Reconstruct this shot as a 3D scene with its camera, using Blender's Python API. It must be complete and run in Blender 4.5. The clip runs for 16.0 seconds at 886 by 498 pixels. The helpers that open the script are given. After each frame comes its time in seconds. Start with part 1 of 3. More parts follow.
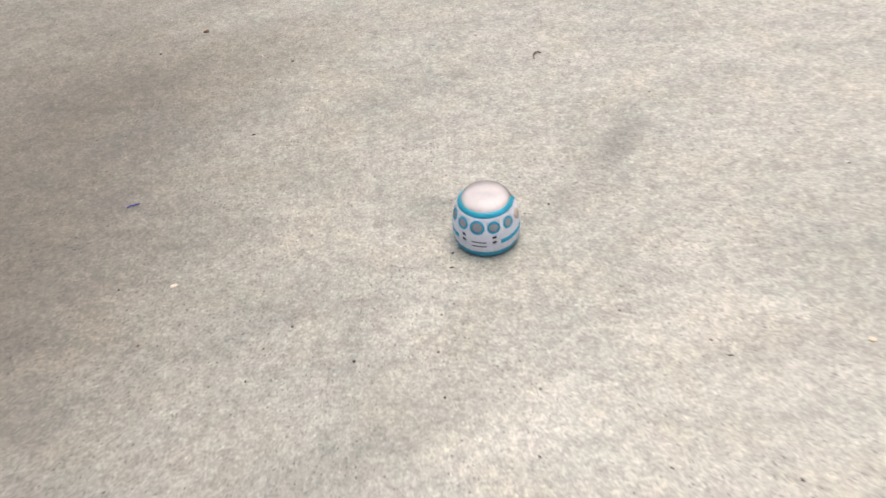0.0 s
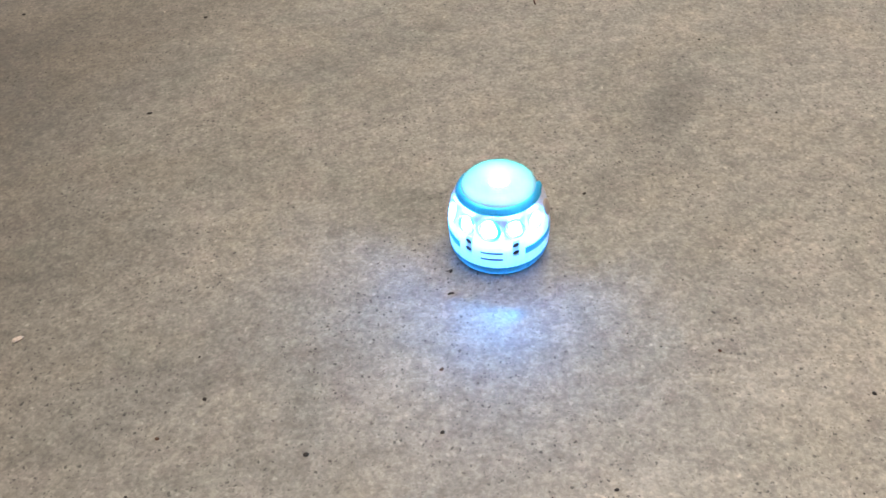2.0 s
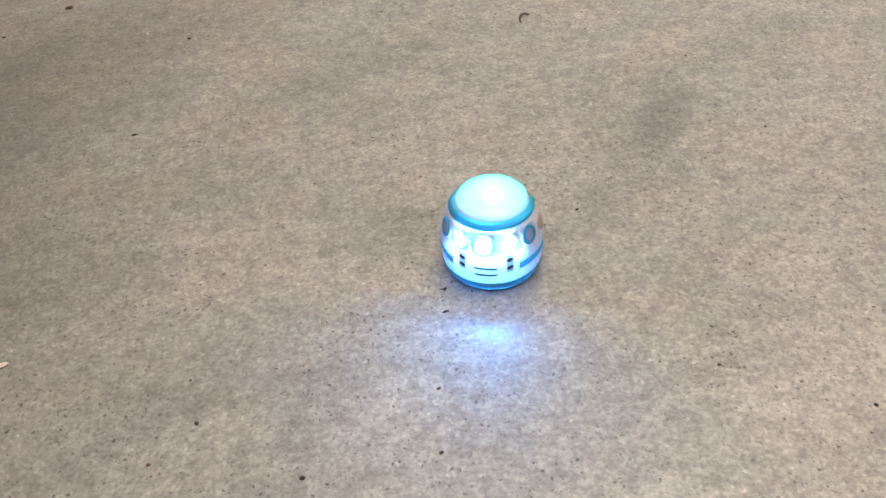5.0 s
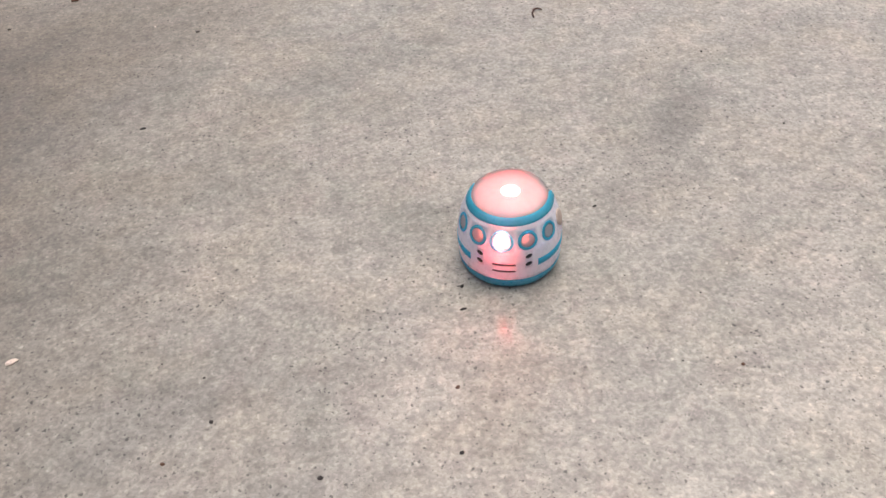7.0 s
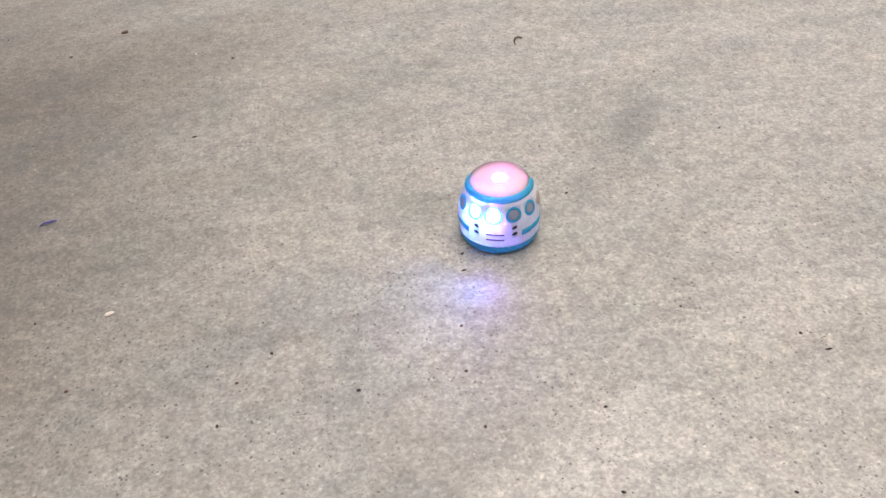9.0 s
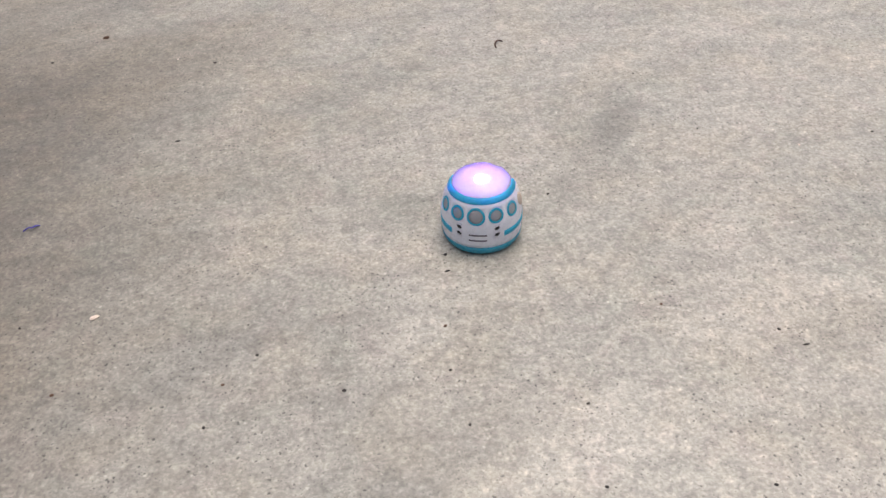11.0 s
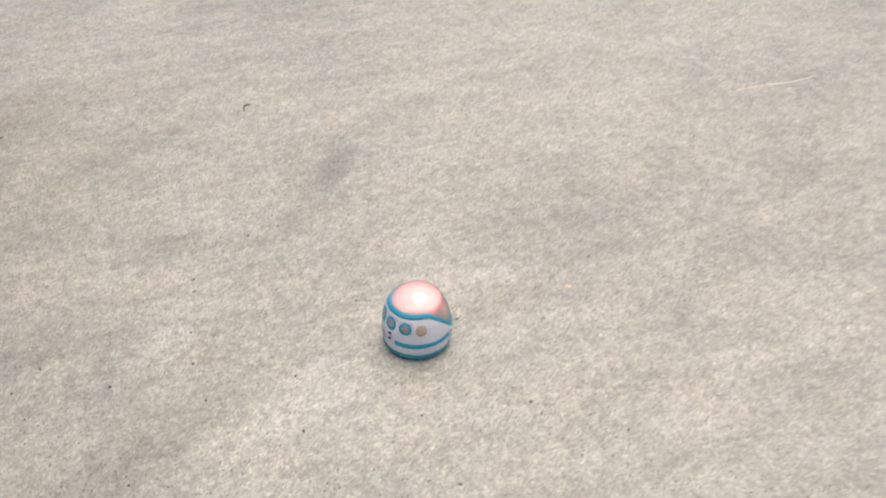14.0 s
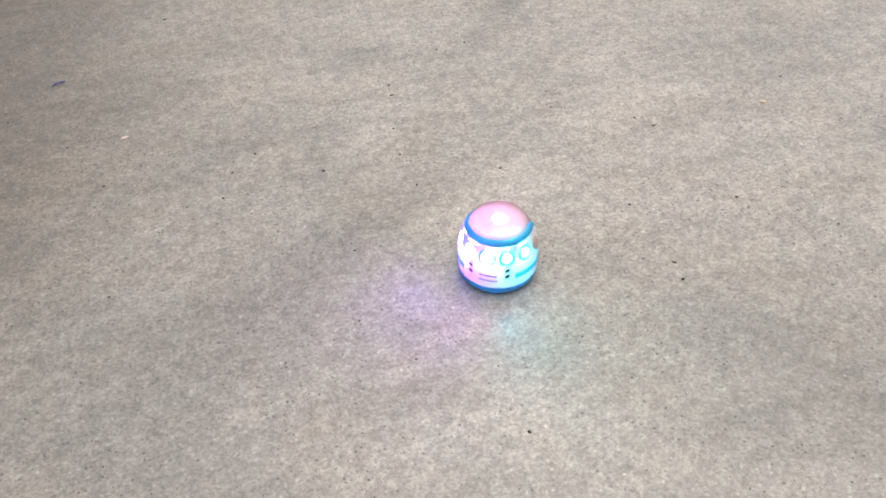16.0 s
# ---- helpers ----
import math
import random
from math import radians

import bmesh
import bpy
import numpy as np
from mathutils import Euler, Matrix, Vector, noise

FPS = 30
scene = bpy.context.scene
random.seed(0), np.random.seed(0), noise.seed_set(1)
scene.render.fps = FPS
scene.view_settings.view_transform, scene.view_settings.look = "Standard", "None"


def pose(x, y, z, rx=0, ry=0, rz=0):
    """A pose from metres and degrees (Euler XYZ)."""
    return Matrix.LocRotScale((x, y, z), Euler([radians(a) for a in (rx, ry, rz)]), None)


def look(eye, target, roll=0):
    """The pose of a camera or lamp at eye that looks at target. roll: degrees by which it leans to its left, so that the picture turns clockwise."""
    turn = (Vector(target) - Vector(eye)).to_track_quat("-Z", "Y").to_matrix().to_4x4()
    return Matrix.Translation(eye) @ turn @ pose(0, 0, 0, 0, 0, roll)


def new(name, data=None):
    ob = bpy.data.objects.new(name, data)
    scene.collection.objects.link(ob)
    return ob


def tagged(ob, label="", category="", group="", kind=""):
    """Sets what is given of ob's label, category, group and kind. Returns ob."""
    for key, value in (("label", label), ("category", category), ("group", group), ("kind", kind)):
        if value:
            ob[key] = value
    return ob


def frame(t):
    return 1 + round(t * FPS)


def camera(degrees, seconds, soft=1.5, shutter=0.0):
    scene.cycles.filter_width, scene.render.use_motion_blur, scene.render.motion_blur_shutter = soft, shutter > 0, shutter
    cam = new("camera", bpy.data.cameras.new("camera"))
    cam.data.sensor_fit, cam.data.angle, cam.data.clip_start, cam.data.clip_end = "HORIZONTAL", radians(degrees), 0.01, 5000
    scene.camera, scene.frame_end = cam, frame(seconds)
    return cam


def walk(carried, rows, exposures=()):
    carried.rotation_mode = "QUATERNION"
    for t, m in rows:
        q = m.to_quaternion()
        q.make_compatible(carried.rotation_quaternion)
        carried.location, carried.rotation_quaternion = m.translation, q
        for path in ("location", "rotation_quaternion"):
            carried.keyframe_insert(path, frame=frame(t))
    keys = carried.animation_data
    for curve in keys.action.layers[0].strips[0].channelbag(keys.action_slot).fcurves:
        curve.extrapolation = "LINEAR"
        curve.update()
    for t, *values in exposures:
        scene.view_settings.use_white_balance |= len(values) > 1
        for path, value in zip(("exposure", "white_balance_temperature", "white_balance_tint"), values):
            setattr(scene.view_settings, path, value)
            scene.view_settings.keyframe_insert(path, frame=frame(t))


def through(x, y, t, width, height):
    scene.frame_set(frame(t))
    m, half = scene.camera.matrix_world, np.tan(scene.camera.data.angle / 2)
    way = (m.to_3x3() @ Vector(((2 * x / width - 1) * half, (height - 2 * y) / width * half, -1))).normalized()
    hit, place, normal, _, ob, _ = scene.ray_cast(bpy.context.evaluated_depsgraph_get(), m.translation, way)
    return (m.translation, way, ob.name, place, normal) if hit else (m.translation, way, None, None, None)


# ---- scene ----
cam = camera(50.9, 16.0, shutter=0.5)
PATH = [
    (0, (0.017, 0.017, 0.312), (-0.026, 1.471, -1.061), -5.3),
    (0.5, (0.007, 0.079, 0.236), (-0.039, 1.591, -1.072), -4.3),
    (1, (0.001, 0.142, 0.195), (0.014, 1.605, -1.169), -4.6),
    (1.5, (-0.004, 0.151, 0.198), (0.063, 1.613, -1.164), -4.2),
    (2, (-0.001, 0.13, 0.207), (0.075, 1.601, -1.147), -4.3),
    (2.5, (-0.005, 0.132, 0.202), (0.077, 1.614, -1.139), -4.2),
    (3, (-0.003, 0.133, 0.203), (0.091, 1.618, -1.132), -4.2),
    (3.5, (-0.006, 0.133, 0.203), (0.096, 1.629, -1.12), -4.5),
    (3.7, (-0.004, 0.134, 0.204), (0.105, 1.634, -1.115), -4.5),
    (5.8, (-0.008, 0.131, 0.203), (0.121, 1.63, -1.115), -3.8),
    (6, (-0.009, 0.132, 0.203), (0.117, 1.627, -1.119), -3.7),
    (6.5, (-0.014, 0.135, 0.203), (0.111, 1.633, -1.116), -3.6),
    (7, (-0.012, 0.136, 0.2), (0.123, 1.632, -1.121), -3.4),
    (7.5, (-0.015, 0.116, 0.213), (0.137, 1.62, -1.097), -3.3),
    (8, (-0.022, 0.078, 0.231), (0.135, 1.6, -1.056), -3.3),
    (10.5, (-0.03, 0.062, 0.236), (0.187, 1.594, -1.031), -2.5),
    (11, (-0.029, 0.062, 0.236), (0.189, 1.595, -1.03), -2.6),
    (11.5, (-0.028, 0.064, 0.234), (0.191, 1.595, -1.034), -2.7),
    (12, (-0.027, 0.067, 0.233), (0.195, 1.595, -1.037), -2.5),
    (12.2, (-0.029, 0.067, 0.234), (0.2, 1.597, -1.034), -2.4),
    (12.3, (-0.039, 0.019, 0.267), (0.311, 1.57, -0.947), -2.6),
    (12.5, (-0.041, 0.016, 0.266), (0.307, 1.559, -0.958), -2.4),
    (13, (-0.063, -0.027, 0.262), (0.256, 1.48, -1.013), -1.6),
    (13.2, (-0.057, -0.054, 0.274), (0.262, 1.394, -1.068), -1.0),
    (13.4, (-0.038, -0.086, 0.28), (0.379, 1.346, -1.052), 0.9),
    (13.5, (-0.031, -0.077, 0.259), (0.458, 1.424, -0.968), 2.4),
    (13.8, (0.003, -0.054, 0.313), (0.548, 1.413, -0.931), 0.5),
    (14, (0.006, -0.046, 0.299), (0.548, 1.451, -0.911), -0.3),
    (14.5, (-0.034, -0.042, 0.272), (0.372, 1.4, -1.051), -1.8),
    (14.8, (-0.046, -0.064, 0.267), (0.378, 1.363, -1.067), -1.8),
    (15, (-0.058, -0.073, 0.268), (0.342, 1.357, -1.070), -1.9),
    (15.5, (-0.068, -0.075, 0.269), (0.309, 1.375, -1.055), -1.7),
    (16, (-0.067, -0.071, 0.259), (0.301, 1.378, -1.07), -1.7),
]
EXPOSURE = [
    (0.0, 0.62, 6500, 7.0), (0.6, 0.60, 6500, 7.0), (0.95, 0.06, 7200, 8.5), (1.3, -0.24, 7400, 9.0), (3.7, -0.26, 7500, 9.5), (5.8, 0.10, 6900, 10.0), (7.0, 0.24, 6600, 13.0),
    (8.0, 0.30, 6600, 11.0), (12.2, 0.32, 6500, 10.0), (12.3, 0.48, 6600, 8.0), (15.0, 0.46, 6600, 8.0), (15.3, 0.32, 6500, 10.0), (16.0, 0.30, 6500, 10.0),
]
walk(cam, [(t, look(eye, target, roll)) for t, eye, target, roll in PATH], EXPOSURE)

# ---- light ----
world = bpy.data.worlds.new("sky")
scene.world = world
world.use_nodes = True
wn = world.node_tree.nodes
sky = wn.new("ShaderNodeTexSky")
sky.sky_type = "NISHITA"
sky.sun_disc = False
sky.sun_elevation, sky.sun_rotation = radians(81), radians(58)
sky.dust_density, sky.air_density = 6.0, 1.0
bg = wn["Background"]
bg.inputs["Strength"].default_value = 0.10
world.node_tree.links.new(sky.outputs["Color"], bg.inputs["Color"])
sun_data = bpy.data.lights.new("sun", "SUN")
sun_data.energy, sun_data.angle, sun_data.color = 1.48, radians(70), (1.0, 0.95, 0.90)
sun = new("sun", sun_data)
sun.matrix_world = look((0.40, 0.25, 3.0), (0, 0, 0))

# ---- materials ----


class Nodes:
    """A short way to write node materials."""

    def __init__(self, name):
        self.mat = bpy.data.materials.new(name)
        self.mat.use_nodes = True
        self.tree = self.mat.node_tree
        self.tree.nodes.clear()
        self.out = self.tree.nodes.new("ShaderNodeOutputMaterial")

    def add(self, kind, props=None, **sockets):
        n = self.tree.nodes.new(kind)
        for k, v in (props or {}).items():
            setattr(n, k, v)
        for k, v in sockets.items():
            s = n.inputs[int(k[1:]) if k[0] == "i" and k[1:].isdigit() else k.replace("_", " ")]
            if isinstance(v, bpy.types.NodeSocket):
                self.tree.links.new(v, s)
            else:
                s.default_value = v
        return n

    def math(self, op, a, b=0.0, clamp=False):
        return self.add("ShaderNodeMath", {"operation": op, "use_clamp": clamp}, i0=a, i1=b).outputs[0]

    def ramp(self, value, lo, hi, a=0.0, b=1.0):
        return self.add("ShaderNodeMapRange", {"interpolation_type": "SMOOTHSTEP"}, i0=value, i1=lo, i2=hi, i3=a, i4=b).outputs[0]

    def mix(self, fac, a, b, blend="MIX"):
        return self.add("ShaderNodeMix", {"data_type": "RGBA", "blend_type": blend}, i0=fac, i6=a, i7=b).outputs[2]

    def noise(self, co, scale, detail=3.0, rough=0.55, distort=0.0):
        return self.add("ShaderNodeTexNoise", None, Vector=co, Scale=scale, Detail=detail, Roughness=rough, Distortion=distort).outputs[0]

    def done(self, shader):
        self.tree.links.new(shader, self.out.inputs["Surface"])
        return self.mat


def rgb(r, g, b):
    return (r, g, b, 1.0)


# Marks on the slab: x, y, half length, half width, degrees, darkness (below 0: paler).
# small oil and water stains
STAINS = [
    (0.108, 0.425, 0.030, 0.011, 68, 0.27), (0.085, 0.395, 0.030, 0.014, 55, 0.14), (-0.085, 0.312, 0.045, 0.022, 30, 0.14),
    (0.000, 0.252, 0.045, 0.014, 35, 0.09), (-0.070, 0.195, 0.060, 0.024, 45, 0.15), (-0.020, 0.246, 0.050, 0.016, 50, 0.07),
    (-0.012, 0.140, 0.022, 0.012, 30, 0.12), (0.140, 0.272, 0.045, 0.014, 15, 0.14), (-0.130, 0.470, 0.070, 0.022, 30, 0.14),
    (0.022, 0.498, 0.006, 0.005, 0, 0.25), (0.005, 0.375, 0.030, 0.012, 60, 0.08), (-0.024, 0.307, 0.016, 0.010, 20, 0.14),
    (-0.150, 0.160, 0.080, 0.035, 35, 0.10),
]
# worn pale patches; the last, large one is a reflected sheen put into colour
PALE_PATCHES = [
    (-0.037, 0.520, 0.060, 0.025, 30, -0.14), (-0.010, 0.305, 0.022, 0.014, 20, -0.16), (0.055, 0.238, 0.050, 0.022, 15, -0.14),
    (-0.100, 0.278, 0.060, 0.020, 15, -0.04), (-0.072, 0.251, 0.050, 0.016, 40, -0.06), (-0.016, 0.106, 0.050, 0.020, 10, -0.14),
    (0.127, 0.285, 0.050, 0.020, 10, -0.08), (0.045, 0.400, 0.030, 0.018, 10, -0.06), (0.330, 0.560, 0.220, 0.140, 25, -0.12),
]
# broad darker areas: dirt, plus the light's falloff to the left put into colour
BROAD_AREAS = [
    (-0.145, 0.525, 0.110, 0.040, 20, 0.22), (-0.280, 0.520, 0.190, 0.130, 60, 0.42), (-0.230, 0.320, 0.140, 0.095, 80, 0.36),
    (-0.130, 0.420, 0.160, 0.085, 60, 0.14), (0.150, 0.080, 0.095, 0.055, 15, 0.28), (-0.120, 0.060, 0.099, 0.060, 12, 0.22),
    (-0.260, 0.270, 0.230, 0.170, 75, 0.26), (-0.030, 0.120, 0.210, 0.070, 8, 0.14), (-0.070, 0.240, 0.099, 0.055, 35, 0.15),
]


def concrete():
    n = Nodes("concrete")
    co = n.add("ShaderNodeTexCoord").outputs["Object"]
    warp = n.add("ShaderNodeVectorMath", {"operation": "SCALE"}, i0=n.add("ShaderNodeTexNoise", None, Vector=co, Scale=45.0, Detail=4.0).outputs[1], Scale=0.024).outputs[0]
    cw = n.add("ShaderNodeVectorMath", {"operation": "ADD"}, i0=co, i1=warp).outputs[0]
    cw = n.add("ShaderNodeVectorMath", {"operation": "SUBTRACT"}, i0=cw, i1=(0.012, 0.012, 0.012)).outputs[0]
    # broad cloudy tone, trowelled streaks, and sand grain
    cloud = n.ramp(n.noise(co, 11.0, 6.0, 0.6, 0.4), 0.25, 0.75)
    col = n.mix(cloud, rgb(0.300, 0.286, 0.246), rgb(0.400, 0.369, 0.315))
    tint = n.ramp(n.noise(co, 27.0, 4.0, 0.6), 0.42, 0.68)
    col = n.mix(n.math("MULTIPLY", tint, 0.45), col, rgb(0.385, 0.338, 0.262))
    # faint rosy and greenish cement blotches
    rosy = n.ramp(n.noise(cw, 62.0, 5.0, 0.65), 0.50, 0.70)
    col = n.mix(n.math("MULTIPLY", rosy, 0.40), col, rgb(0.385, 0.325, 0.290))
    mossy = n.ramp(n.noise(cw, 41.0, 5.0, 0.65), 0.52, 0.72)
    col = n.mix(n.math("MULTIPLY", mossy, 0.40), col, rgb(0.292, 0.298, 0.243))
    streak_co = n.add("ShaderNodeMapping", None, Vector=cw, Rotation=(0, 0, radians(-38)), Scale=(22.0, 45.0, 1.0)).outputs[0]
    streak = n.ramp(n.noise(streak_co, 1.0, 4.0, 0.6), 0.3, 0.7, 0.89, 1.09)
    patch = n.ramp(n.noise(co, 150.0, 6.0, 0.7), 0.3, 0.7, 0.80, 1.18)
    grain = n.ramp(n.noise(co, 620.0, 3.0, 0.7), 0.32, 0.68, 0.84, 1.15)
    sand = n.ramp(n.noise(co, 330.0, 3.0, 0.65), 0.35, 0.65, 0.90, 1.10)
    cells = n.add("ShaderNodeTexVoronoi", {"feature": "F1"}, Vector=co, Scale=950.0).outputs["Color"]
    cells = n.ramp(n.add("ShaderNodeSeparateColor", None, i0=cells).outputs[1], 0.0, 1.0, 0.87, 1.13)
    tone = n.math("MULTIPLY", n.math("MULTIPLY", streak, patch), n.math("MULTIPLY", n.math("MULTIPLY", grain, sand), cells))
    brown = 1.0
    for x, y, a, b, turn, dark in STAINS + PALE_PATCHES + BROAD_AREAS:
        m = n.add("ShaderNodeMapping", {"vector_type": "TEXTURE"}, Vector=cw, Location=(x, y, 0), Rotation=(0, 0, radians(turn)), Scale=(a * 1.6, b * 1.6, 1.0)).outputs[0]
        g = n.add("ShaderNodeTexGradient", {"gradient_type": "SPHERICAL"}, Vector=m).outputs[1]
        g = n.ramp(g, 0.0, 0.85)
        tone = n.math("MULTIPLY", tone, n.math("SUBTRACT", 1.0, n.math("MULTIPLY", g, dark)))
        if 0.1 < a < 0.2:  # the broad ones on the left are also brown
            brown = n.math("MULTIPLY", brown, n.math("SUBTRACT", 1.0, n.math("MULTIPLY", g, 0.4 * dark)))
    # pits and dark sand grains, and a few pale ones
    rag = n.add("ShaderNodeVectorMath", {"operation": "SCALE"}, i0=n.add("ShaderNodeTexNoise", None, Vector=co, Scale=850.0, Detail=2.0).outputs[1], Scale=0.0016).outputs[0]
    ragged = n.add("ShaderNodeVectorMath", {"operation": "ADD"}, i0=co, i1=rag).outputs[0]

    def grains(scale, share, lo, hi):
        v = n.add("ShaderNodeTexVoronoi", {"feature": "F1"}, Vector=ragged, Scale=scale)
        pick = n.math("LESS_THAN", n.add("ShaderNodeSeparateColor", None, i0=v.outputs["Color"]).outputs[0], share)
        return n.math("MULTIPLY", pick, n.ramp(v.outputs["Distance"], lo, hi, 1.0, 0.0))
    pit = n.math("MAXIMUM", grains(520.0, 0.17, 0.16, 0.32), grains(210.0, 0.15, 0.06, 0.13))
    pit = n.math("MAXIMUM", pit, n.math("MULTIPLY", grains(900.0, 0.22, 0.16, 0.36), 0.75))
    worn = n.ramp(n.noise(co, 22.0, 4.0, 0.6), 0.36, 0.64, 0.45, 1.25)
    pit = n.math("MULTIPLY", pit, worn, True)
    pale = grains(480.0, 0.22, 0.18, 0.36)
    tone = n.math("MULTIPLY", tone, n.math("ADD", 1.0, n.math("MULTIPLY", pale, 0.32)))
    tone = n.math("MULTIPLY", tone, n.math("SUBTRACT", 1.0, n.math("MULTIPLY", pit, 0.70)))
    col = n.mix(1.0, col, n.add("ShaderNodeCombineColor", None, i0=tone, i1=n.math("MULTIPLY", tone, n.math("POWER", brown, 0.4)), i2=n.math("MULTIPLY", tone, brown)).outputs[0], "MULTIPLY")
    height = n.math("SUBTRACT", n.math("ADD", n.math("MULTIPLY", grain, 0.5), n.math("MULTIPLY", patch, 0.6)), n.math("MULTIPLY", pit, 0.8))
    bump = n.add("ShaderNodeBump", None, Strength=0.25, Distance=0.0003, Height=height).outputs[0]
    rough = n.ramp(n.noise(co, 60.0, 4.0), 0.3, 0.7, 0.46, 0.58)
    p = n.add("ShaderNodeBsdfPrincipled", None, Base_Color=col, Roughness=rough, Normal=bump, Specular_IOR_Level=0.75,
              Coat_Weight=0.3, Coat_Roughness=0.17, Coat_IOR=1.6)
    return n.done(p.outputs[0])


def plastic(name, r, g, b, roughness=0.3, through=0.0, wear=0.06):
    """Moulded plastic with fine handling marks; through: the share of light that passes its wall."""
    n = Nodes(name)
    co = n.add("ShaderNodeTexCoord").outputs["Object"]
    v = n.ramp(n.noise(co, 260.0, 4.0, 0.6), 0.35, 0.65, 1.0 - wear, 1.0)
    col = n.mix(1.0, rgb(r, g, b), n.add("ShaderNodeCombineColor", None, i0=v, i1=v, i2=v).outputs[0], "MULTIPLY")
    rough = n.ramp(n.noise(co, 700.0, 3.0), 0.3, 0.7, roughness - 0.05, roughness + 0.1)
    bump = n.add("ShaderNodeBump", None, Strength=0.08, Distance=0.0001, Height=n.noise(co, 900.0, 2.0)).outputs[0]
    p = n.add("ShaderNodeBsdfPrincipled", None, Base_Color=col, Roughness=rough, Normal=bump, Specular_IOR_Level=0.5).outputs[0]
    if through:
        t = n.add("ShaderNodeBsdfTranslucent", None, Color=col).outputs[0]
        p = n.add("ShaderNodeMixShader", None, i0=through, i1=p, i2=t).outputs[0]
    return n.done(p)


def frosted(name, r, g, b, clear=0.25, milk=0.45, roughness=0.18):
    """Milky clear plastic: part of the light goes straight through, part is scattered."""
    n = Nodes(name)
    co = n.add("ShaderNodeTexCoord").outputs["Object"]
    v = n.ramp(n.noise(co, 240.0, 4.0), 0.3, 0.7, 0.92, 1.0)
    col = n.mix(1.0, rgb(r, g, b), n.add("ShaderNodeCombineColor", None, i0=v, i1=v, i2=v).outputs[0], "MULTIPLY")
    d = n.add("ShaderNodeBsdfDiffuse", None, Color=col).outputs[0]
    t = n.add("ShaderNodeBsdfTranslucent", None, Color=col).outputs[0]
    s = n.add("ShaderNodeMixShader", None, i0=milk, i1=d, i2=t).outputs[0]
    c = n.add("ShaderNodeBsdfTransparent", None, Color=rgb(0.97, 0.97, 0.97)).outputs[0]
    s = n.add("ShaderNodeMixShader", None, i0=clear, i1=s, i2=c).outputs[0]
    gl = n.add("ShaderNodeBsdfGlossy", None, Roughness=roughness).outputs[0]
    f = n.add("ShaderNodeFresnel", None, IOR=1.45).outputs[0]
    return n.done(n.add("ShaderNodeMixShader", None, i0=f, i1=s, i2=gl).outputs[0])


def glow(name, r, g, b, strength):
    n = Nodes(name)
    return n.done(n.add("ShaderNodeEmission", None, Color=rgb(r, g, b), Strength=strength).outputs[0])


def crumb_material(name, r, g, b):
    n = Nodes(name)
    co = n.add("ShaderNodeTexCoord").outputs["Object"]
    v = n.noise(co, 1500.0, 4.0, 0.6)
    col = n.mix(v, rgb(r * 0.6, g * 0.6, b * 0.6), rgb(min(1, r * 1.3), min(1, g * 1.3), min(1, b * 1.3)))
    return n.done(n.add("ShaderNodeBsdfPrincipled", None, Base_Color=col, Roughness=0.75).outputs[0])


CONCRETE = concrete()
WHITE = plastic("white_plastic", 0.95, 0.94, 0.99, 0.28, 0.27)
THIN = plastic("thin_white_plastic", 0.95, 0.94, 0.98, 0.28, 0.85)
LENS = plastic("frosted_lens", 0.95, 0.95, 0.95, 0.4, 0.85, 0.02)
DECK = plastic("matt_white_plastic", 0.68, 0.60, 0.58, 0.5)
SLEEVE = plastic("pale_grey_plastic", 0.42, 0.40, 0.40, 0.5)
TEAL_CLEAR = plastic("teal_translucent_plastic", 0.07, 0.60, 0.80, 0.30, 0.55)
TEAL_BASE = plastic("thick_teal_plastic", 0.055, 0.43, 0.60, 0.30, 0.32)
BLACK = plastic("black_plastic", 0.02, 0.02, 0.025, 0.4)
RUBBER = plastic("black_rubber", 0.025, 0.025, 0.027, 0.7)
GREY = plastic("grey_plastic", 0.72, 0.57, 0.47, 0.45)
SLOT = plastic("grey_print", 0.22, 0.17, 0.21, 0.45, 0.68)
BEIGE = plastic("beige_plastic", 0.66, 0.54, 0.45, 0.4, 0.30)
DOME = frosted("frosted_clear_plastic", 0.98, 0.93, 0.92, 0.62, 0.45, 0.12)
PANE = frosted("grey_frosted_plastic", 0.68, 0.68, 0.70, 0.32, 0.42)
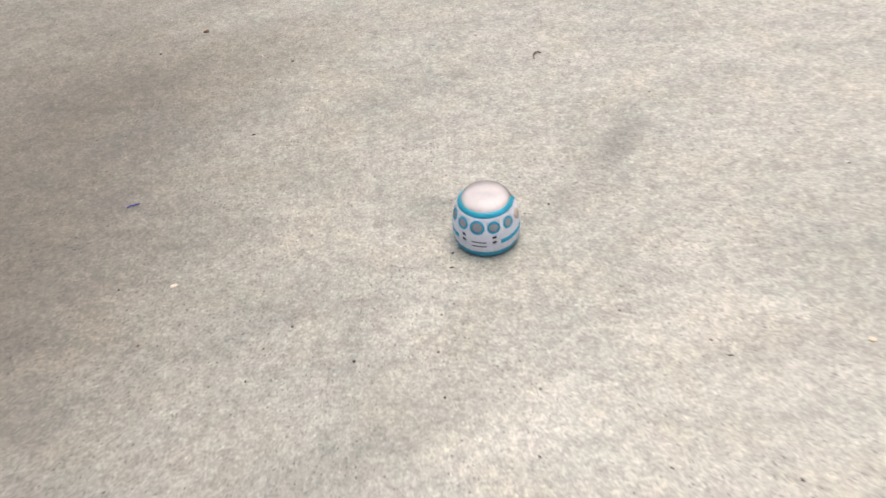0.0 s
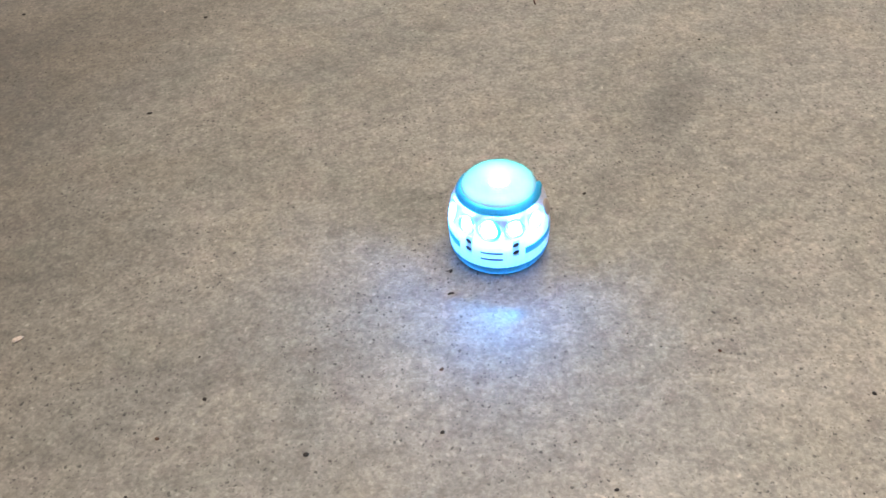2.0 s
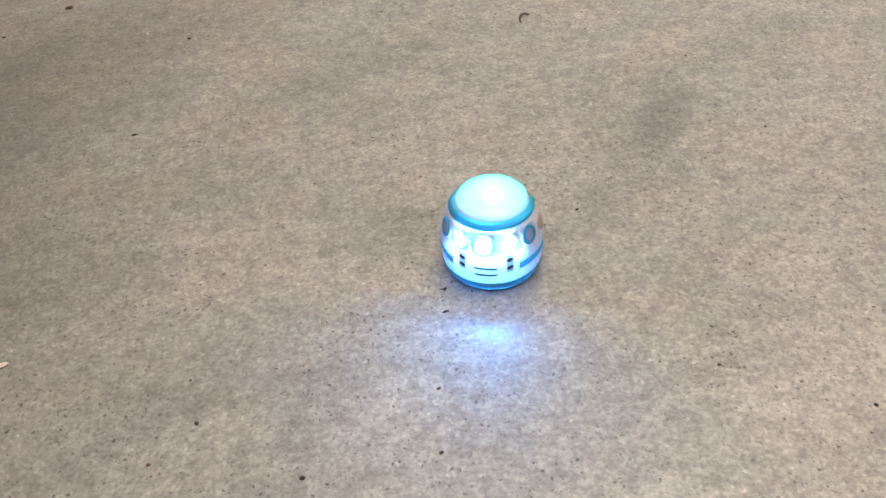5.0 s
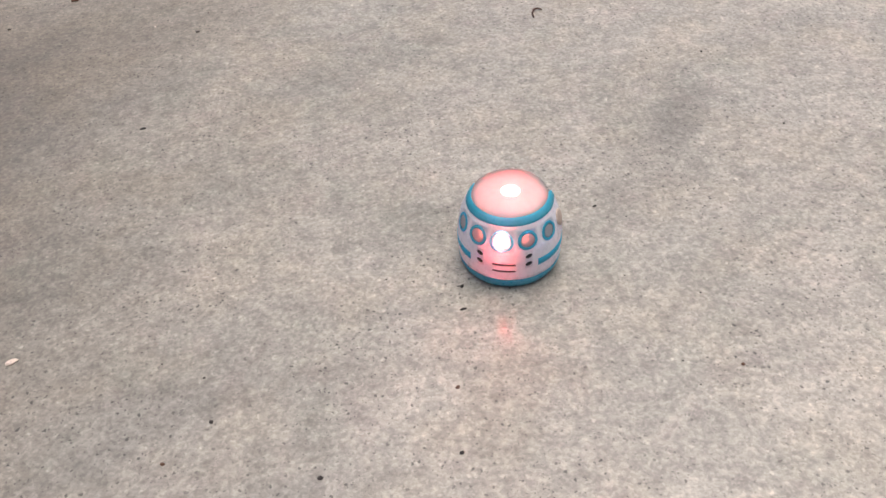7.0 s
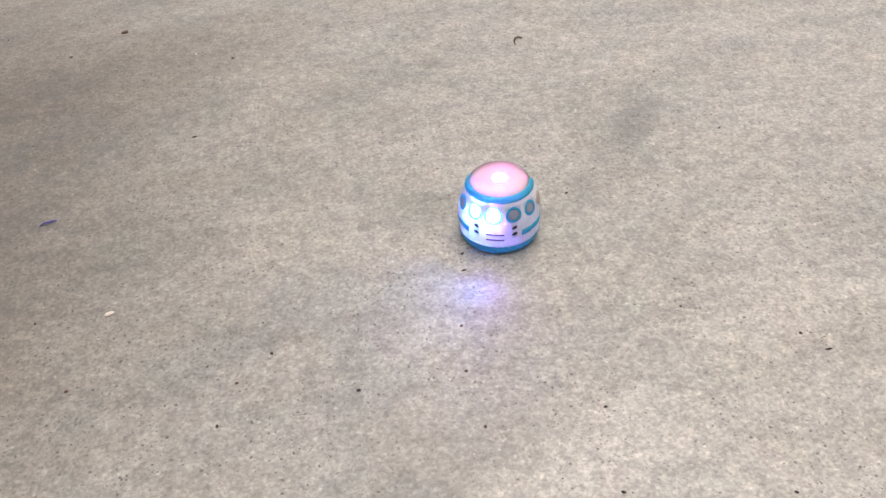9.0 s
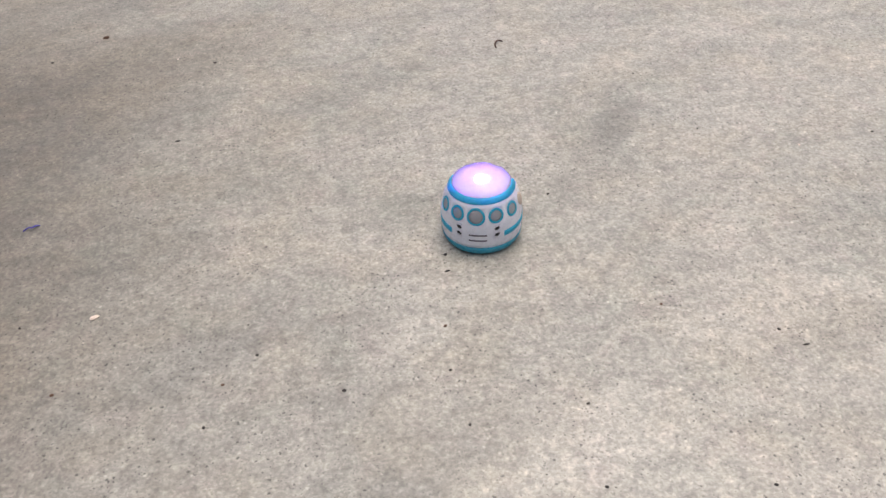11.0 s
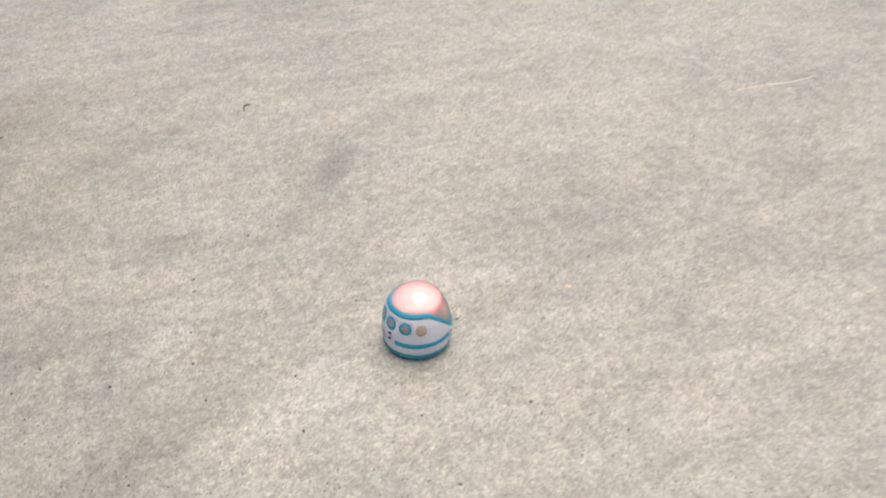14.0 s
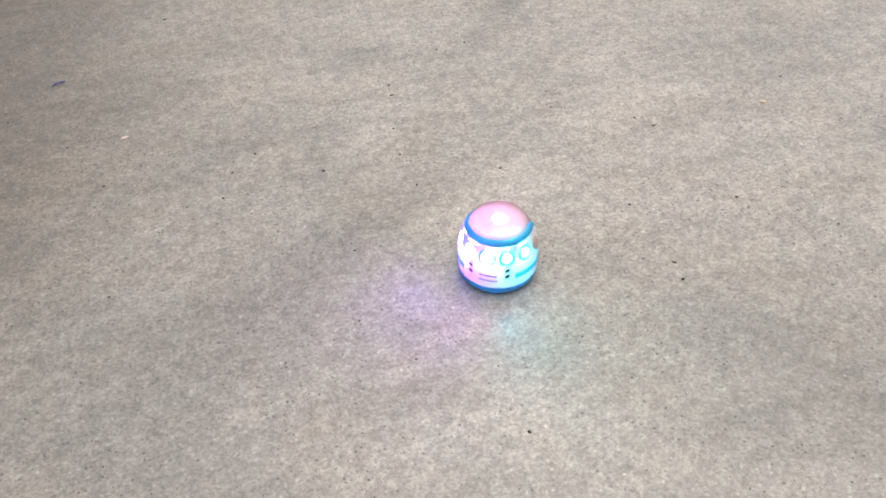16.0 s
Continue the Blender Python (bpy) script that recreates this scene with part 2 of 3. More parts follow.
LEDS = {
    "off": plastic("unlit_light", 0.56, 0.58, 0.62, 0.4),
    "cyan": glow("cyan_light", 0.04, 0.34, 1.0, 3000.0),
    "aqua": glow("aqua_light", 0.04, 0.75, 0.95, 900.0),
    "yellow": glow("yellow_light", 1.0, 0.78, 0.22, 450.0),
    "green": glow("green_light", 0.35, 1.0, 0.25, 5.0),
    "red": glow("red_light", 1.0, 0.09, 0.07, 430.0),
    # weak glow added for red that leaks over from the middle window
    "rose": glow("leaked_red_glow", 1.0, 0.20, 0.16, 2.4),
    "pink": glow("pink_light", 1.0, 0.22, 0.55, 380.0),
    "blue": glow("blue_light", 0.10, 0.31, 1.0, 1700.0),
    "violet": glow("violet_light", 0.26, 0.10, 1.0, 1800.0),
    "indigo": glow("indigo_light", 0.28, 0.14, 1.0, 800.0),
    "off dome": plastic("unlit_dome_light", 0.85, 0.78, 0.77, 0.4),
    "cyan dome": glow("cyan_dome_light", 0.02, 0.85, 1.0, 520.0),
    "yellow dome": glow("yellow_dome_light", 1.0, 0.72, 0.22, 60.0),
    "red dome": glow("red_dome_light", 1.0, 0.075, 0.06, 55.0),
    "pink dome": glow("pink_dome_light", 1.0, 0.11, 0.66, 45.0),
    "violet dome": glow("violet_dome_light", 0.13, 0.045, 1.0, 320.0),
}

# ---- the slab ----


def make(name, bm, material, parent=None, label="", smooth=True):
    me = bpy.data.meshes.new(name)
    bmesh.ops.recalc_face_normals(bm, faces=bm.faces[:])
    if smooth:
        for f in bm.faces:
            f.smooth = True
    bm.to_mesh(me)
    bm.free()
    me.materials.append(material)
    ob = new(name, me)
    ob.parent = parent
    if label:
        tagged(ob, label)
    return ob


def part(name, bm, material, parent, label="", smooth=True):
    return make(name, bm, material, parent, label, smooth)


bm = bmesh.new()
bmesh.ops.create_grid(bm, x_segments=20, y_segments=20, size=300)
tagged(make("ground", bm, CONCRETE, smooth=False), "grey-brown trowelled concrete slab with stains and dark sand grains", "floor", kind="structure")

# ---- the toy robot: millimetres, front towards -y before it is turned ----
MM = 0.001
PROFILE_Z = [0.8, 1.5, 3.0, 5.0, 8.0, 11.0, 14.0, 17.0, 19.5, 21.5, 23.2, 24.6, 25.6, 27.0]
PROFILE_R = [14.7, 15.2, 15.75, 16.05, 16.22, 16.25, 16.1, 15.7, 15.1, 14.35, 13.5, 12.7, 12.0, 10.6]
TOP = 25.6


def rim(theta):
    """Height of the shell's upper rim: level round the front, cut down in a V at the back."""
    back = math.pi - abs(math.remainder(theta, 2 * math.pi))
    if back >= math.pi / 2:
        return TOP
    k = (math.sin(back) - 0.40) / 0.58
    k = 0.5 * (k + math.sqrt(k * k + 0.01)) if k < 0.5 else min(1.0, k)
    return 12.6 + (TOP - 12.6) * min(1.0, k)


def skin(theta, z, off=0.0):
    """A point of the body's surface, off millimetres outside it. theta 0 is the front."""
    r = float(np.interp(z, PROFILE_Z, PROFILE_R)) + off
    return Vector((r * math.sin(theta) * MM, -r * math.cos(theta) * MM, z * MM))


def solid_skin(points, faces, outer, inner, backed=True):
    """A wall between two offsets of the surface, closed along all its edges. points: (theta, z)."""
    bm = bmesh.new()
    a = [bm.verts.new(skin(t, z, outer)) for t, z in points]
    b = [bm.verts.new(skin(t, z, inner)) for t, z in points]
    count = {}
    for f in faces:
        bm.faces.new([a[i] for i in f])
        if backed:
            bm.faces.new([b[i] for i in reversed(f)])
        for i, j in zip(f, f[1:] + f[:1]):
            count.setdefault(frozenset((i, j)), []).append((i, j))
    for e in count.values():
        if len(e) == 1:
            i, j = e[0]
            bm.faces.new((a[j], a[i], b[i], b[j]))
    bmesh.ops.delete(bm, geom=[v for v in bm.verts if not v.link_faces], context="VERTS")
    return bm


def band(t0, t1, low, high, outer, inner, steps=24, rows=2, closed=False, backed=True):
    """A strip round the body between two heights, each a number or a function of theta."""
    points, faces = [], []
    cols = steps if closed else steps + 1
    for i in range(cols):
        t = t0 + (t1 - t0) * i / steps
        lo, hi = (h(t) if callable(h) else h for h in (low, high))
        points += [(t, lo + (hi - lo) * k / rows) for k in range(rows + 1)]
    w = rows + 1
    for i in range(steps):
        j = (i + 1) % cols
        faces += [(i * w + k, j * w + k, j * w + k + 1, i * w + k + 1) for k in range(rows)]
    return solid_skin(points, faces, outer, inner, backed)


WINDOWS = [(-60, 2.75), (-30, 2.85), (0, 3.35), (30, 2.85), (60, 2.75)]
WINDOW_Z = 19.0
FACE = 3.0  # the face print sits a little off the middle window
BULB_Y, BULB_R = 1.6, 3.1


def around(deg, radius, k, n=32):
    """Point k of n on a circle of that radius on the skin round a window's middle."""
    a = 2 * math.pi * k / n
    return (radians(deg) + radius * math.cos(a) / 15.2, WINDOW_Z + radius * math.sin(a) * 0.97)


def shell():
    levels = [4.4, 6.0, 8.0, 10.0, 12.0, 13.8, 15.4] + [15.4 + 0.9 * k for k in range(1, 9)] + [23.2, 23.7]
    n, w = 96, len(levels)
    points, faces = [], []
    for i in range(n):
        t = radians(-75 + 3.75 * i)
        s = (rim(t) - 1.9 - 4.4) / (TOP - 1.9 - 4.4)
        points += [(t, 4.4 + (z - 4.4) * s) for z in levels]
    for i in range(n):
        for k in range(w - 1):
            if i < 40 and 6 <= k < 14:
                continue
            j = (i + 1) % n
            faces.append((i * w + k, j * w + k, j * w + k + 1, i * w + k + 1))
    for s, (deg, radius) in enumerate(WINDOWS):
        i0 = s * 8
        loop = [(i0 + 8, 10 + k) for k in range(4)] + [(i0 + 8 - k, 14) for k in range(8)] + [(i0, 14 - k) for k in range(8)]
        loop += [(i0 + k, 6) for k in range(8)] + [(i0 + 8, 6 + k) for k in range(4)]
        outer = [i * w + k for i, k in loop]
        inner = []
        for i in outer:
            t, z = points[i]
            a = math.atan2(z - WINDOW_Z, (t - radians(deg)) * 15.2)
            inner.append(len(points))
            points.append((radians(deg) + radius * math.cos(a) / 15.2, WINDOW_Z + radius * math.sin(a) * 0.97))
        m = len(outer)
        faces += [(outer[k], outer[(k + 1) % m], inner[(k + 1) % m], inner[k]) for k in range(m)]
    return solid_skin(points, faces, 0.0, -0.8, backed=False)


def ring_on_skin(deg, r0, r1, outer, inner, n=32, backed=False):
    points = [around(deg, r0, k, n) for k in range(n)] + [around(deg, r1, k, n) for k in range(n)]
    faces = [(k, (k + 1) % n, n + (k + 1) % n, n + k) for k in range(n)]
    return solid_skin(points, faces, outer, inner, backed)


def disc_on_skin(deg, radius, outer, inner, n=32, backed=True):
    points = [(radians(deg), WINDOW_Z)]
    faces = []
    for q in (1, 2, 3):
        points += [around(deg, radius * q / 3, k, n) for k in range(n)]
    faces += [(0, 1 + k, 1 + (k + 1) % n) for k in range(n)]
    for q in (0, 1):
        a, b = 1 + q * n, 1 + (q + 1) * n
        faces += [(a + k, b + k, b + (k + 1) % n, a + (k + 1) % n) for k in range(n)]
    return solid_skin(points, faces, outer, inner, backed)


def oval_on_skin(deg, z, rx, rz, slant, outer, inner, n=20):
    """A small oval plate on the skin; slant lifts its outer end."""
    points = [(radians(deg), z)]
    for k in range(n):
        x, y = rx * math.cos(2 * math.pi * k / n), rz * math.sin(2 * math.pi * k / n)
        points.append((radians(deg) + x / 16.0, z + y + slant * x))
    return solid_skin(points, [(0, 1 + k, 1 + (k + 1) % n) for k in range(n)], outer, inner)


def dome():
    """The clear cap: a shallow dome that runs down behind the V at the back."""
    bm = bmesh.new()
    n, low, high = 72, 6, 9
    rings = []
    for k in range(-1, low):
        ring = []
        for i in range(n):
            t = 2 * math.pi * i / n
            z = (rim(t) - 0.7) + (TOP - 0.1 - rim(t) + 0.7) * max(k, 0) / (low - 1)
            ring.append(bm.verts.new(skin(t, z, -0.35 if k >= 0 else -0.95)))
        rings.append(ring)
    for k in range(1, high):
        a = math.pi / 2 * k / high
        r, z = 11.7 * math.cos(a) ** 0.9, TOP - 0.1 + 3.6 * math.sin(a)
        rings.append([bm.verts.new((r * math.sin(2 * math.pi * i / n) * MM, -r * math.cos(2 * math.pi * i / n) * MM, z * MM)) for i in range(n)])
    pole = bm.verts.new((0, 0, (TOP + 3.5) * MM))
    for a, b in zip(rings, rings[1:]):
        for i in range(n):
            bm.faces.new((a[i], a[(i + 1) % n], b[(i + 1) % n], b[i]))
    for i in range(n):
        bm.faces.new((rings[-1][i], rings[-1][(i + 1) % n], pole))
    return bm


def drum(radius, half, axis="Z", n=36):
    bm = bmesh.new()
    bmesh.ops.create_cone(bm, cap_ends=True, segments=n, radius1=radius * MM, radius2=radius * MM, depth=2 * half * MM)
    if axis == "X":
        bmesh.ops.rotate(bm, verts=bm.verts, matrix=Matrix.Rotation(math.pi / 2, 3, "Y"))
    return bm


def curved_bar(r0, r1, a0, a1, half, turn, steps):
    """A piece of a round wall between two angles; turn maps its (across, along, up) to the part's space."""
    bm = bmesh.new()
    rows = []
    for i in range(steps + 1):
        a = a0 + (a1 - a0) * i / steps
        rows.append([bm.verts.new(turn(r * math.sin(a) * MM, r * math.cos(a) * MM, z * MM)) for r, z in ((r0, -half), (r1, -half), (r1, half), (r0, half))])
    for p, q in zip(rows, rows[1:]):
        for k in range(4):
            bm.faces.new((p[k], q[k], q[(k + 1) % 4], p[(k + 1) % 4]))
    bm.faces.new(rows[0][::-1])
    bm.faces.new(rows[-1])
    return bm


def upright(x, y, z):
    return (x, -y, z)


def lying(x, y, z):
    return (z, x, y)


MIDDLE = ["off", "cyan", "yellow", "red", "pink", "indigo"]
NEAR_LEFT = ["off", "cyan", "green", "rose", "blue", "violet"]
NEAR_RIGHT = ["off", "cyan", "green", "rose", "blue", "aqua"]
FRONT_COLOURS = [NEAR_LEFT, NEAR_LEFT, MIDDLE, NEAR_RIGHT, NEAR_RIGHT]
DOME_COLOURS = ["off", "cyan", "yellow", "red", "pink", "violet"]


def toy_robot():
    """A palm-sized robot: white shell, teal bands, clear dome, and added colour wheels of lights in place of its
    colour-changing LEDs.
    """
    robot = tagged(new("toy_robot"), "small white toy robot with teal bands and glowing windows on concrete", "toy robot")
    full = 2 * math.pi
    body = part("shell", shell(), WHITE, robot, "white plastic shell with round window openings")
    part("base_band", band(0, full, 0.9, 4.5, 0.12, -0.9, 96, 4, True, False), TEAL_BASE, robot, "teal plastic band round the foot")
    part("top_band", band(0, full, lambda t: rim(t) - 2.0, rim, 0.14, -0.6, 96, 3, True, False), TEAL_CLEAR, robot, "teal band along the shell's rim")
    part("dome", dome(), DOME, robot, "frosted clear plastic dome")
    part("underside", drum(14.6, 0.4), BLACK, robot).location = (0, 0, 1.5 * MM)
    for side in (-1, 1):
        wheel = part("drive_wheel", drum(3.6, 1.0, "X"), RUBBER, robot, "black rubber drive wheel")
        wheel.location = (side * 10.5 * MM, 0, 3.6 * MM)
        a, b = radians(FACE * 0.6 + side * 39.5), radians(side * 147)
        part("stripe", band(a, b, 8.9, 11.4, 0.10, -0.1, 24, 2, False, False), TEAL_CLEAR, robot, "teal stripe")
        panel = part("sensor_panel", band(radians(FACE + side * 27 - 4), radians(FACE + side * 27 + 4), 9.2, 15.2, 0.14, -0.1, 6, 6, False, False), THIN, robot, "raised white panel round two sensors")
        for z in (10.8, 13.7):
            part("sensor_slot", oval_on_skin(FACE + side * 27, z, 1.05, 0.72, side * 0.22, 0.17, -0.2), BLACK, panel, "small black oval sensor")
        frame_bm = band(math.pi + radians(side * 24), math.pi + radians(side * 35), 5.0, 11.8, 0.22, -0.3, 4, 3)
        plate = part("rear_plate", frame_bm, WHITE, robot)
        for z in (7.2, 9.6):
            part("slot", band(math.pi + radians(side * 27), math.pi + radians(side * 32), z, z + 1.2, 0.28, -0.1, 4, 1), BLACK, plate, "small black sensor slot")
    part("side_cover", disc_on_skin(88, 2.5, 0.45, -0.3), BEIGE, robot, "round beige side sensor")
    part("rear_stripe", band(math.pi - radians(22), math.pi + radians(22), 7.6, 9.8, 0.10, -0.1, 10, 1, False, False), TEAL_CLEAR, robot, "teal stripe")
    # black piece that draws the dark gap at the back of the foot
    part("rear_dark_gap", band(math.pi - radians(14), math.pi + radians(14), 1.2, 4.0, 0.2, -1.0, 8, 1), BLACK, robot, "black piece in place of the dark gap at the rear foot")
    for z in (8.0, 10.5):
        part("mouth_line", band(radians(FACE - 12.5), radians(FACE + 12.5), z, z + 0.6, 0.08, -0.2, 8, 1), SLOT, robot, "thin grey line")
    # inside: rear board and the deck under the dome
    part("rear_board", band(math.pi - radians(72), math.pi + radians(72), 6.0, 23.0, -1.1, -1.9, 30, 6), GREY, robot, "grey circuit carrier behind the clear back")
    part("button", band(math.pi - radians(16), math.pi + radians(16), 15.2, 18.2, -0.6, -1.2, 8, 2), BEIGE, robot, "beige push button")
    # deck with a round opening for the light
    bm = bmesh.new()
    sq = [(BULB_R * math.cos(q * math.pi / 16), BULB_Y + BULB_R * math.sin(q * math.pi / 16)) for q in range(32)]
    for z, edge in ((25.3, 24.2), (24.8, 23.6)):
        a = [bm.verts.new((x * MM, y * MM, z * MM)) for x, y in sq]
        b = []
        for q in range(32):
            b.append(bm.verts.new((11.0 * math.cos(q * math.pi / 16) * MM, 11.0 * math.sin(q * math.pi / 16) * MM, edge * MM)))
        for k in range(32):
            bm.faces.new((a[k], a[(k + 1) % 32], b[(k + 1) % 32], b[k]))
    part("deck", bm, DECK, robot, "white deck under the dome", smooth=False)
    bm = bmesh.new()
    bmesh.ops.create_cube(bm, size=1.0, matrix=Matrix.Translation((0, -6.4 * MM, 25.0 * MM)) @ Matrix.Rotation(radians(7.5), 4, "X") @ Matrix.Diagonal((0.9 * MM, 7.4 * MM, 0.8 * MM, 1.0)))
    bmesh.ops.bevel(bm, geom=bm.edges[:], offset=0.15 * MM, segments=2, affect="EDGES")
    part("light_guide", bm, WHITE, robot, "narrow white light guide on the deck")
    # frosted bulb over the opening
    bm = bmesh.new()
    bmesh.ops.create_uvsphere(bm, u_segments=24, v_segments=12, radius=(BULB_R - 0.05) * MM)
    bmesh.ops.delete(bm, geom=[v for v in bm.verts if v.co.z < -0.1 * MM], context="VERTS")
    for v in bm.verts:
        v.co.z *= 0.36
    bulb = part("bulb", bm, LENS, robot, "low round frosted light lens")
    bulb.location = (0, BULB_Y * MM, 25.2 * MM)
    bulb.visible_shadow = False
    # added wheels that turn to change colour, in place of colour-changing LEDs
    wheels = []
    for colours, (deg, radius) in zip(FRONT_COLOURS, WINDOWS):
        part("window_ring", ring_on_skin(deg, radius - 0.62, radius + 0.28, 0.12, -0.4), TEAL_CLEAR, robot, "teal window ring")
        pane = part("window", disc_on_skin(deg, radius - 0.60, 0.05, -0.35, backed=False), PANE, robot, "grey frosted window")
        t = radians(deg)
        reach = 11.3 if abs(deg) == 30 else 11.1
        place = Matrix.Translation((reach * math.sin(t) * MM, -reach * math.cos(t) * MM, WINDOW_Z * MM)) @ Matrix.Rotation(t, 4, "Z")
        # unseen sleeve, added to block the wheel's other lights
        sleeve = part("added_sleeve", curved_bar(2.32, 2.55, radians(28), radians(332), 2.7, upright, 26), SLEEVE, robot, "unseen grey sleeve, added to hide a wheel's other lights")
        sleeve.matrix_local = place
        for z in (-2.5, 2.5):
            cap = part("cap", curved_bar(0.05, 2.31, radians(28), radians(332), 0.15, upright, 26), SLEEVE, sleeve)
            cap.location = (0, 0, z * MM)
        wheel = part("added_wheel", drum(1.95, 2.2), SLEEVE, robot, "unseen turning wheel of lights, added to change their colour")
        wheel.matrix_local = place
        for k, colour in enumerate(colours):
            a = radians(60 * k)
            part("light", curved_bar(1.5, 2.23, a - radians(27), a + radians(27), 2.3, upright, 6), LEDS[colour], wheel)
            part("vane", curved_bar(1.9, 2.30, a + radians(28.5), a + radians(31.5), 2.33, upright, 1), BLACK, wheel)
        wheels.append((wheel, place))
    place = Matrix.Translation((0, BULB_Y * MM, 18.05 * MM))
    # the dome's sleeve is likewise added, to block lights not in use
    sleeve = part("added_sleeve", curved_bar(7.12, 7.35, radians(26), radians(334), 3.2, lying, 40), BLACK, robot, "unseen black sleeve, added to hide a wheel's other lights")
    sleeve.matrix_local = place
    for side in (-1, 1):
        part("cap", drum(7.3, 0.12, "X"), BLACK, sleeve).location = (side * 3.1 * MM, 0, -0.35 * MM)
    wheel = part("added_wheel", drum(6.6, 2.95, "X"), BLACK, robot, "unseen turning wheel of lights, added to change their colour")
    wheel.matrix_local = place
    for k, colour in enumerate(DOME_COLOURS):
        a = radians(60 * k)
        part("light", curved_bar(6.5, 7.05, a - radians(24), a + radians(24), 2.9, lying, 8), LEDS[colour + " dome"], wheel)
        part("vane", curved_bar(6.5, 7.10, a + radians(28.8), a + radians(31.2), 2.95, lying, 1), BLACK, wheel)
    wheels.append((wheel, place))
    return robot, wheels


robot, wheels = toy_robot()

# ---- litter on the slab ----


def fleck(name, x, y, length, width, height, turn, material, label, category, group=""):
    """A small angular crumb or chip that lies on the slab."""
    rnd = random.Random(round(x * 10000) * 31 + round(y * 10000))
    bm = bmesh.new()
    bmesh.ops.create_icosphere(bm, subdivisions=2, radius=1.0)
    for v in bm.verts:
        k = 1 + 0.28 * noise.noise(v.co * 1.7 + Vector((x * 90, y * 90, 3))) + rnd.uniform(-0.08, 0.08)
        v.co = Vector((v.co.x * k * length / 2, v.co.y * k * width / 2, max(-0.6, v.co.z * k) * height / 2))
    low = min(v.co.z for v in bm.verts)
    for v in bm.verts:
        v.co.z -= low
    ob = make(name, bm, material, smooth=False)
    ob.matrix_world = pose(x, y, 0.0, 0, 0, turn)
    return tagged(ob, label, category, group)


def thread(name, points, radius, material, label, category):
    """A bent fibre lying on the slab, tapered at both ends."""
    bm = bmesh.new()
    path = []
    for k in range(25):
        u = k / 24 * (len(points) - 1)
        i = min(int(u), len(points) - 2)
        p0, p1 = Vector(points[max(i - 1, 0)]), Vector(points[i])
        p2, p3 = Vector(points[i + 1]), Vector(points[min(i + 2, len(points) - 1)])
        f = u - i
        path.append(0.5 * (2 * p1 + (p2 - p0) * f + (2 * p0 - 5 * p1 + 4 * p2 - p3) * f * f + (3 * p1 - p0 - 3 * p2 + p3) * f ** 3))
    rings = []
    for k, p in enumerate(path):
        d = (path[min(k + 1, 24)] - path[max(k - 1, 0)]).normalized()
        side = d.cross(Vector((0, 0, 1))).normalized()
        up = side.cross(d)
        r = radius * (0.35 + 0.65 * math.sin(math.pi * k / 24) ** 0.5)
        rings.append([bm.verts.new(p + r * (side * math.cos(a) + up * math.sin(a))) for a in [2 * math.pi * q / 8 for q in range(8)]])
    for a, b in zip(rings, rings[1:]):
        for q in range(8):
            bm.faces.new((a[q], a[(q + 1) % 8], b[(q + 1) % 8], b[q]))
    bm.faces.new(rings[0][::-1])
    bm.faces.new(rings[-1])
    low = min(v.co.z for v in bm.verts)
    for v in bm.verts:
        v.co.z -= low
    return tagged(make(name, bm, material), label, category)


DARK = crumb_material("dark_crumb", 0.035, 0.028, 0.024)
BROWN = crumb_material("brown_crumb", 0.12, 0.06, 0.035)
PALE = crumb_material("pale_chip", 0.86, 0.66, 0.55)
ORANGE = crumb_material("tan_chip", 0.70, 0.55, 0.40)
INK = crumb_material("blue_fibre", 0.05, 0.04, 0.34)
STEM = crumb_material("brown_stem", 0.10, 0.045, 0.03)

X, Y = 0.071, 0.515
thread("dry_stem", [(X - 0.0020, Y - 0.0042, 0.0003), (X - 0.0022, Y - 0.0012, 0.0008), (X - 0.0009, Y + 0.0016, 0.0013), (X + 0.0014, Y + 0.0027, 0.0009), (X + 0.0030, Y + 0.0021, 0.0004)],
       0.00045, STEM, "dark brown curled dry plant stem on concrete", "stem")
X, Y = -0.156, 0.397
thread("fibre", [(X - 0.0034, Y - 0.0006, 0.0003), (X - 0.0012, Y + 0.0006, 0.0010), (X + 0.0006, Y - 0.0002, 0.0014), (X + 0.0016, Y + 0.0012, 0.0010), (X + 0.0034, Y + 0.0022, 0.0004)],
       0.00032, INK, "dark blue bent fibre on concrete", "fibre")
fleck("chip", -0.123, 0.335, 0.0040, 0.0020, 0.0012, 25, PALE, "pale pinkish white paint chip on concrete", "chip")
fleck("chip", 0.188, 0.272, 0.0034, 0.0026, 0.0012, -30, ORANGE, "tan flat chip on concrete", "chip")
fleck("crumb", -0.144, 0.575, 0.0040, 0.0024, 0.0015, 20, BROWN, "brown crumb of soil on concrete", "crumb", "crumbs on the slab")
LONG_CRUMBS = [  # x, y, length, width, degrees
    (0.011, 0.334, 2.3, 0.8, 8), (-0.170, 0.551, 1.9, 1.5, 0), (-0.082, 0.530, 1.9, 1.4, 10), (-0.098, 0.454, 2.4, 1.3, 10), (0.127, 0.269, 2.6, 0.7, -4),
    (0.093, 0.176, 2.0, 0.7, -35),
]
